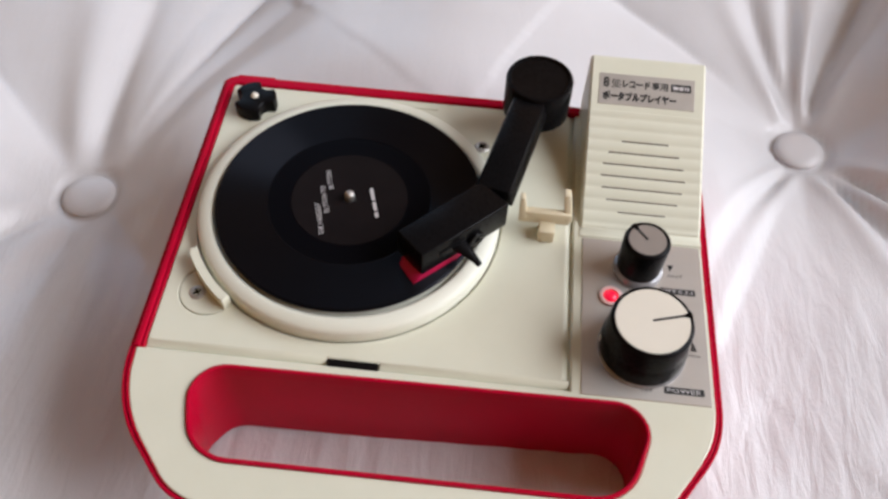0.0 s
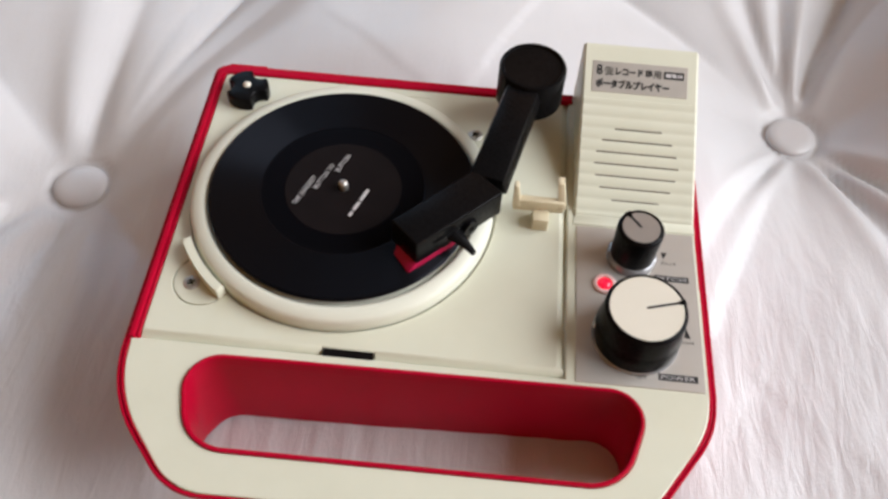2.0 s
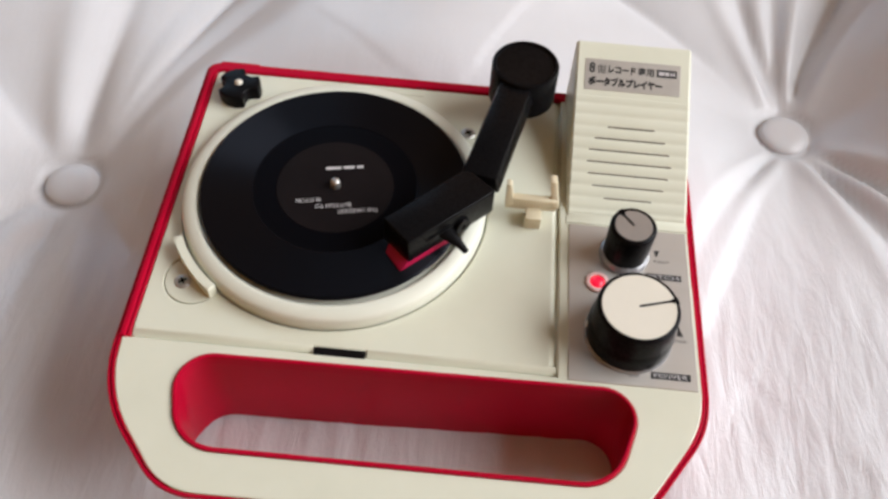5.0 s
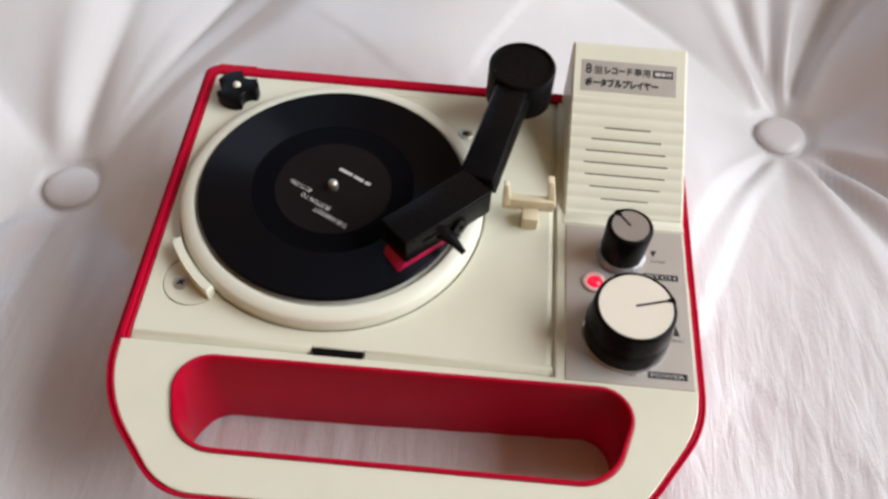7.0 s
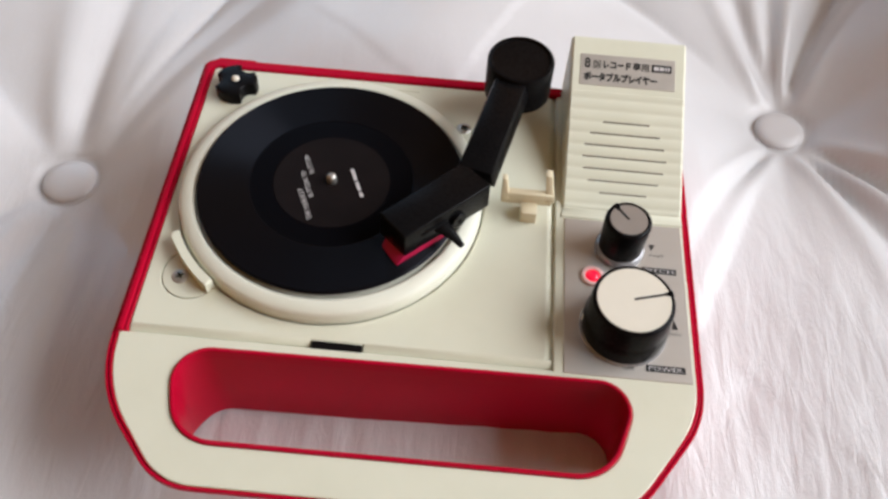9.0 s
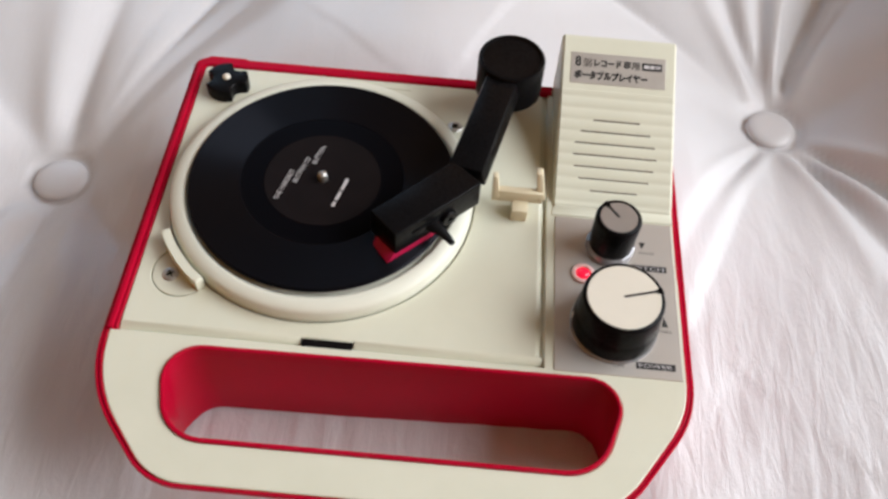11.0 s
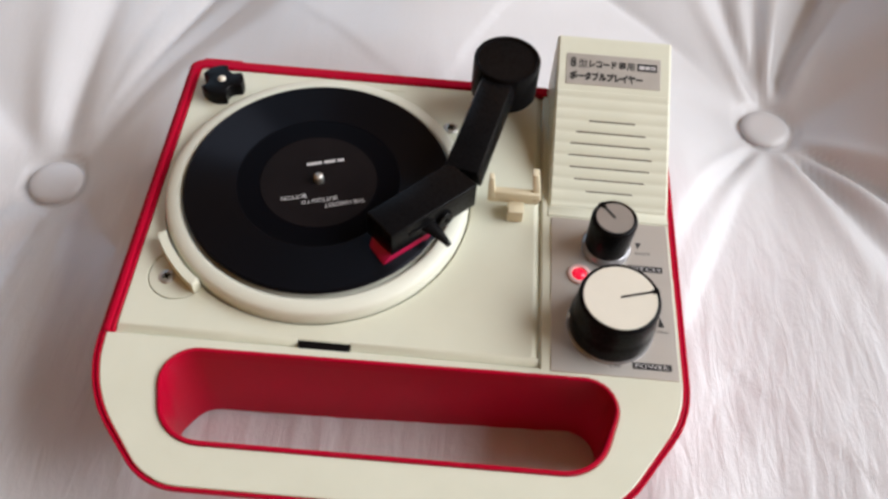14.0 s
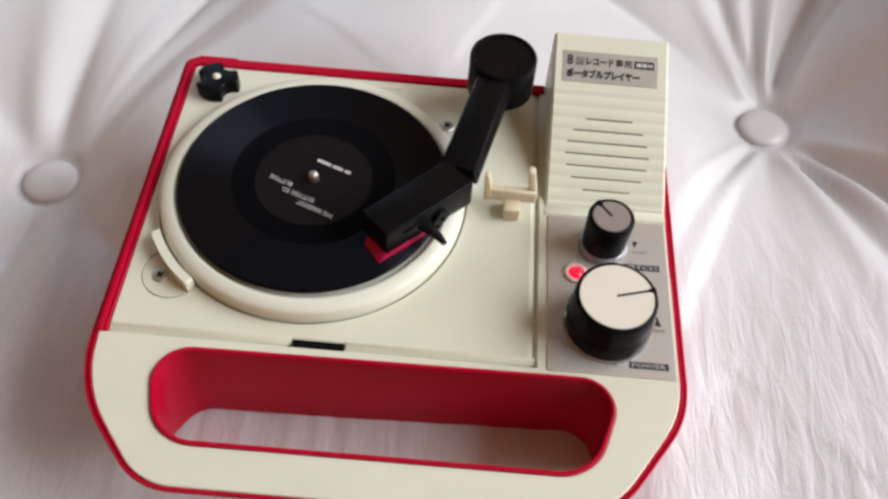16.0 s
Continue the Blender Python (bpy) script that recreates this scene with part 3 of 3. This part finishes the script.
def build_knob(name, cx, cy, r0, r1, h, cap_r, cap, angle, line_in, label):
    bm = bmesh.new()
    skirt = [(r0, 0.8), (r0 + 0.1, h * 0.36), (r0 - 0.25, h * 0.43), (r1 + 0.45, h * 0.5)] if r0 > r1 + 0.5 else [(r0, 0.8)]
    lathe(bm, [(0, 0.4), (r0 - 0.3, 0.4), *skirt, (r1 + 0.25, h - 0.9), (r1, h - 0.35), (r1 - 0.35, h - 0.05), (cap_r + 0.3, h), (cap_r + 0.2, h - 0.35), (0, h - 0.35)], cx, cy, 72)
    k = ppart(name, bm, BLACK, label, 35)
    bm = bmesh.new()
    lathe(bm, [(0, h - 0.08), (cap_r, h - 0.1), (cap_r + 0.12, h - 0.3)], cx, cy, 72)
    finish("cap", bm, cap, k, "flat " + ("cream" if cap is CAPWHITE else "silver") + " knob cap", 20)
    bm = bmesh.new()
    block(bm, line_in, -0.33, 0, cap_r, 0.33, 0.08)
    o = finish("pointer", bm, INK, k, "black pointer line")
    o.matrix_local = Matrix.Translation((cx * MM, cy * MM, (h - 0.05) * MM)) @ pose(0, 0, 0, 0, 0, angle)
    bm = bmesh.new()
    hull(bm, [(cap_r - 0.9, -0.55, -0.05), (cap_r - 0.9, 0.55, -0.05), (r1 + 0.1, -1.0, -0.05), (r1 + 0.1, 1.0, -0.05), (cap_r - 0.9, 0.5, 0.15), (cap_r - 0.9, -0.5, 0.15), (r1 - 0.2, 0.9, 0.15), (r1 - 0.2, -0.9, 0.15)])
    o = finish("pointer_tip", bm, BLACK, k)
    o.matrix_local = Matrix.Translation((cx * MM, cy * MM, (h - 0.05) * MM)) @ pose(0, 0, 0, 0, 0, angle)
    if r0 > r1 + 0.5:
        bm = bmesh.new()
        block(bm, r0 - 0.2, -0.45, h * 0.2, r0 + 0.25, 0.45, h * 0.34, 0.1)
        o = finish("index_mark", bm, CAPWHITE, k, "small pale index mark")
        o.matrix_local = Matrix.Translation((cx * MM, cy * MM, 0)) @ pose(0, 0, 0, 0, 0, angle + 164)
    return k


def build_controls():
    bm = bmesh.new()
    prism(bm, rect(70.9, -53.9, 105.9, -1.25, 0.3), -0.2, 0.35, (), 0.12, 1)
    panel = ppart("control_panel", bm, SILVER, "brushed silver control panel", 20)
    z = 0.00038
    for text, x, y, w in (("PITCH", 98.6, -17.9, 9.6), ("POWER", 98.6, -50.2, 10.4)):
        bm = bmesh.new()
        prism(bm, rect(x - w / 2 - 0.2, y - 1.05, x + w / 2 + 0.2, y + 1.05), 0.34, 0.40)
        finish("caption_bar", bm, INK, panel, "black caption bar")
        lettering("caption", text, 1.25, PRINT, panel, pose(x * MM, y * MM, 0.00043), w - 1.2)
    lettering("caption", "FAST", 0.95, INK, panel, pose(0.0982, -0.0125, z), 4.4)
    lettering("caption", "MAX", 0.95, INK, panel, pose(0.1022, -0.0389, z), 3.2)
    lettering("caption", "OFF", 0.95, INK, panel, pose(0.0885, -0.0509, z), 3.0)
    for x, y in ((96.9, -9.7), (101.9, -35.9)):
        bm = bmesh.new()
        tri = [(x - 0.9, y + 1.1), (x - 0.3, y - 1.3), (x + 0.9, y + 1.1)] if y > -20 else [(x - 0.9, y - 1.5), (x + 1.0, y - 1.5), (x - 0.2, y + 1.9)]
        prism(bm, tri, 0.34, 0.40)
        finish("range_mark", bm, INK, panel)
    bm = bmesh.new()
    lathe(bm, [(7.3, 0.3), (7.35, 1.6), (6.9, 2.6), (6.3, 2.9), (0, 2.9)], 87.1, -11.2, 64)
    ppart("knob_collar", bm, COLLAR, "shiny smoky collar under the pitch knob", 20)
    bm = bmesh.new()
    lathe(bm, [(12.3, 0.3), (12.3, 0.9), (11.9, 1.3), (0, 1.3)], 87.4, -38.3, 72)
    ppart("knob_collar", bm, COLLAR, "shiny smoky collar under the power knob", 20)
    build_knob("pitch_knob", 87.1, -11.2, 6.5, 6.45, 15.0, 5.3, CAPGREY, 128, 0.0, "black pitch knob with a silver cap")
    build_knob("power_knob", 87.4, -38.3, 11.9, 10.9, 15.5, 9.9, CAPWHITE, 16, 0.0, "large black power knob with a cream cap")
    bm = bmesh.new()
    lathe(bm, [(3.4, 0.3), (3.4, 0.9), (3.0, 1.2), (2.3, 1.1), (2.2, 0.6)], 79.1, -21.8, 20)
    ppart("lamp_bezel", bm, LEDRING, "pale pink lamp bezel", 50)
    bm = bmesh.new()
    lathe(bm, [(0, 1.7), (0.9, 1.6), (1.7, 1.2), (2.25, 0.5), (2.25, 0.3)], 79.1, -21.8, 20)
    ppart("pilot_lamp", bm, LEDRED, "glowing red pilot lamp", 60)


def build_tonearm():
    px, py = 53.9, 43.2
    bm = bmesh.new()
    lathe(bm, [(0, 7.7), (9.6, 7.7), (10.6, 8.5), (10.6, 21.3), (10.2, 22.0), (9.5, 22.1), (9.1, 21.4), (4.0, 21.15), (0, 21.1)], px, py, 72)
    pivot = ppart("pivot_drum", bm, BLACK, "black round pivot drum", 35)
    bm = bmesh.new()
    lathe(bm, [(3.0, 8.2), (3.0, 1.0), (3.6, 0.0), (3.6, -0.5)], px, py, 48)
    ppart("pivot_base", bm, BLACK, "", 20)
    bm = bmesh.new()
    p0, p1 = Vector((51.3, 35.0)), Vector((42.4, -0.6))
    d = (p1 - p0).normalized()
    s = Vector((-d.y, d.x))
    pts = []
    for p, w, zt, zb in ((p0, 4.75, 20.9, 15.0), (p1, 4.85, 18.05, 12.5)):
        for sg in (-1, 1):
            q = p + s * (w * sg)
            pts += [(q.x, q.y, zt), (q.x + s.x * sg * 1.5, q.y + s.y * sg * 1.5, zb)]
    hull(bm, pts, 0.5)
    ppart("arm", bm, BLACK, "flat black arm", 35)
    # head shell
    A, B, C, D = (17.0, -19.1), (24.8, -26.8), (47.3, -5.7), (38.8, 2.0)
    bm = bmesh.new()
    pts = [(x, y, 18.0) for x, y in (A, B, C, D)] + [(x, y, 8.4) for x, y in (A, B, C, D)]
    hull(bm, pts, 0.45, 3)
    ppart("head_shell", bm, BLACK, "black box-shaped head shell", 35)
    ax, nx = Vector((0.725, 0.689)), Vector((0.689, -0.725))
    bm = bmesh.new()
    b = Vector((21.0, -22.9))
    pts = []
    for al, ac, z in ((-2.2, -2.4, 6.9), (-3.0, 5.6, 6.9), (13.5, -3.2, 6.9), (13.5, 5.9, 6.9), (1.2, -4.4, 9.3), (0.2, 5.4, 9.3), (17.0, -5.0, 9.3), (17.0, 5.5, 9.3)):
        q = b + ax * al + nx * ac
        pts.append((q.x, q.y, z))
    hull(bm, pts, 0.35)
    ppart("cartridge", bm, PINK, "crimson plastic cartridge", 35)
    bm = bmesh.new()
    lathe(bm, [(0, 5.9), (0.4, 6.0), (0.7, 7.2)], 22.5, -21.5, 12)
    ppart("stylus", bm, CHROME, "", 20)
    bm = bmesh.new()
    pts = []
    for al in (6.0, 15.2):
        for z in (13.4, 14.6):
            for out in (-0.3, 0.5):
                q = Vector(B) + ax * al + nx * out
                pts.append((q.x, q.y, z))
    hull(bm, pts, 0.2)
    ppart("side_rib", bm, BLACK, "narrow raised rib on the head shell", 35)
    # finger lift and its boss on the shell's side
    bm = bmesh.new()
    lathe(bm, [(0, 0.4), (0.7, 0.4), (0.8, 1.2), (2.4, 1.2), (2.7, 0.9), (2.7, -0.5)], 0, 0, 36)
    boss = ppart("boss", bm, BLACK, "", 20)
    at = Vector((25.0, -26.9)) + ax * 18.6
    boss.matrix_local = INV @ Matrix.Translation((at.x * MM, at.y * MM, 0.0118)) @ nx.to_3d().to_track_quat("Z", "Y").to_matrix().to_4x4()
    bm = bmesh.new()
    path = [((13.0, -0.5, 12.4), 2.7, 1.3), ((13.5, 1.6, 12.1), 2.2, 1.0), ((14.0, 3.6, 11.4), 1.6, 0.9), ((14.4, 5.6, 10.6), 1.2, 0.8), ((14.6, 7.3, 10.0), 0.9, 0.7)]
    rings = []
    for (al, ac, z), w, th in path:
        q = Vector((25.0, -26.9)) + ax * al + nx * ac
        ring = []
        for k in range(10):
            t = 2 * math.pi * k / 10
            ring.append(bm.verts.new(((q.x + ax.x * w * math.cos(t)) * MM, (q.y + ax.y * w * math.cos(t)) * MM, (z + th * math.sin(t)) * MM)))
        rings.append(ring)
    for a, c in zip(rings, rings[1:]):
        for k in range(10):
            bm.faces.new((a[k], a[(k + 1) % 10], c[(k + 1) % 10], c[k]))
    bm.faces.new(rings[0])
    bm.faces.new(rings[-1])
    ppart("finger_lift", bm, BLACK, "black curved finger lift", 60)


def build_rest():
    bm = bmesh.new()
    block(bm, 57.2, -4.2, -0.3, 62.0, 2.0, 4.6, 0.4)
    ppart("rest_foot", bm, IVORY, "ivory foot of the arm rest", 35)
    bm = bmesh.new()
    block(bm, 50.9, 0.0, 3.4, 66.3, 2.4, 8.2, 0.5)
    ppart("rest_bar", bm, IVORY, "ivory cross bar of the arm rest", 35)
    bm = bmesh.new()
    hull(bm, [(50.8, -0.4, 5.6), (53.4, -0.4, 5.6), (50.8, 2.6, 5.6), (53.4, 2.6, 5.6), (50.7, 1.0, 13.2), (52.2, 1.0, 13.2), (50.7, 3.4, 13.2), (52.2, 3.4, 13.2)], 0.4)
    ppart("rest_prong", bm, IVORY, "ivory prong", 35)
    bm = bmesh.new()
    hull(bm, [(64.4, -0.4, 5.6), (67.0, -0.4, 5.6), (64.4, 3.0, 5.6), (67.0, 3.0, 5.6), (63.5, 3.2, 13.6), (65.5, 3.2, 13.6), (63.5, 6.0, 13.6), (65.5, 6.0, 13.6)], 0.4)
    ppart("rest_prong", bm, IVORY, "ivory prong", 35)


build_case()
build_screw(-38.6, -34.3, -0.1)
build_screw(37.9, 32.0, 0.05)
platter = build_platter()
build_speaker()
build_controls()
build_tonearm()
build_rest()


# ---------------------------------------------------------------- record
def build_record():
    bm = bmesh.new()
    lathe(bm, [(1.6, 1.2), (17.6, 1.2), (17.7, 1.15), (24.2, 1.15), (24.6, 1.3), (39.2, 1.3), (39.8, 1.0), (40.0, 0.7), (39.8, 0.3), (39.2, 0.1), (1.6, 0.1), (1.6, 1.2)], n=128)
    rec = finish("record", bm, VINYL, None, "", 3)
    tagged(rec, "small glossy black record with a dark label", "record")
    rec.location = (0, 0, 0.0053)
    bm = bmesh.new()
    prism(bm, disc(0, 0, 17.4, 72), 1.1, 1.26, [disc(0, 0, 1.7, 20)])
    lab = finish("centre_label", bm, LABEL, rec, "dark brown paper centre label with pale print")
    z = 0.00130
    lettering("title", "THE HARDEST", 1.5, PRINT, lab, pose(-0.0062, 0.0098, z), 12.0)
    lettering("title", "BUTTON TO", 1.5, PRINT, lab, pose(0.0010, 0.0074, z), 10.4)
    lettering("title", "BUTTON", 1.5, PRINT, lab, pose(0.0082, 0.0050, z), 7.2)
    x = -8.6
    for w in (1.9, 3.4, 4.6):
        bm = bmesh.new()
        prism(bm, rect(x, -7.4, x + w, -6.4), 1.25, 1.31)
        finish("print_bar", bm, PRINT, lab)
        x += w + 0.7
    return rec


record = build_record()


# ---------------------------------------------------------------- adapter on its peg
def build_adapter():
    bm = bmesh.new()
    out = []
    for k in range(96):
        a = 2 * math.pi * k / 96
        r = 7.0
        for c in (62, 186, 318):
            dlt = abs((math.degrees(a) - c + 180) % 360 - 180)
            if dlt < 24:
                r = min(r, 7.0 - 2.5 * math.sqrt(1 - (dlt / 24.0) ** 2))
        out.append((r * math.cos(a), r * math.sin(a)))
    prism(bm, out, 0.0, 4.6, (), 0.7, 3)
    ad = finish("record_adapter", bm, BLACK, None, "", 20)
    tagged(ad, "black notched plastic record adapter on a cream peg", "record adapter")
    ad.location = (-0.0385, 0.0408, 0.0002)
    bm = bmesh.new()
    lathe(bm, [(0, 5.5), (0.9, 5.4), (1.3, 4.9), (1.3, 4.4)], 0, 0, 20)
    finish("peg_tip", bm, CAPWHITE, ad, "pale peg tip", 50)
    return ad


adapter = build_adapter()


# ---------------------------------------------------------------- what turns
def motions():
    turn = [(0.25 * k, 99.0 - 199.3 * 0.25 * k) for k in range(65)]
    walk(record, [(t, pose(0, 0, 0.0053, 0, 0, a + 8.0)) for t, a in turn])
    walk(platter, [(t, INV @ pose(0, 0, 0, 0, 0, a)) for t, a in turn])


motions()
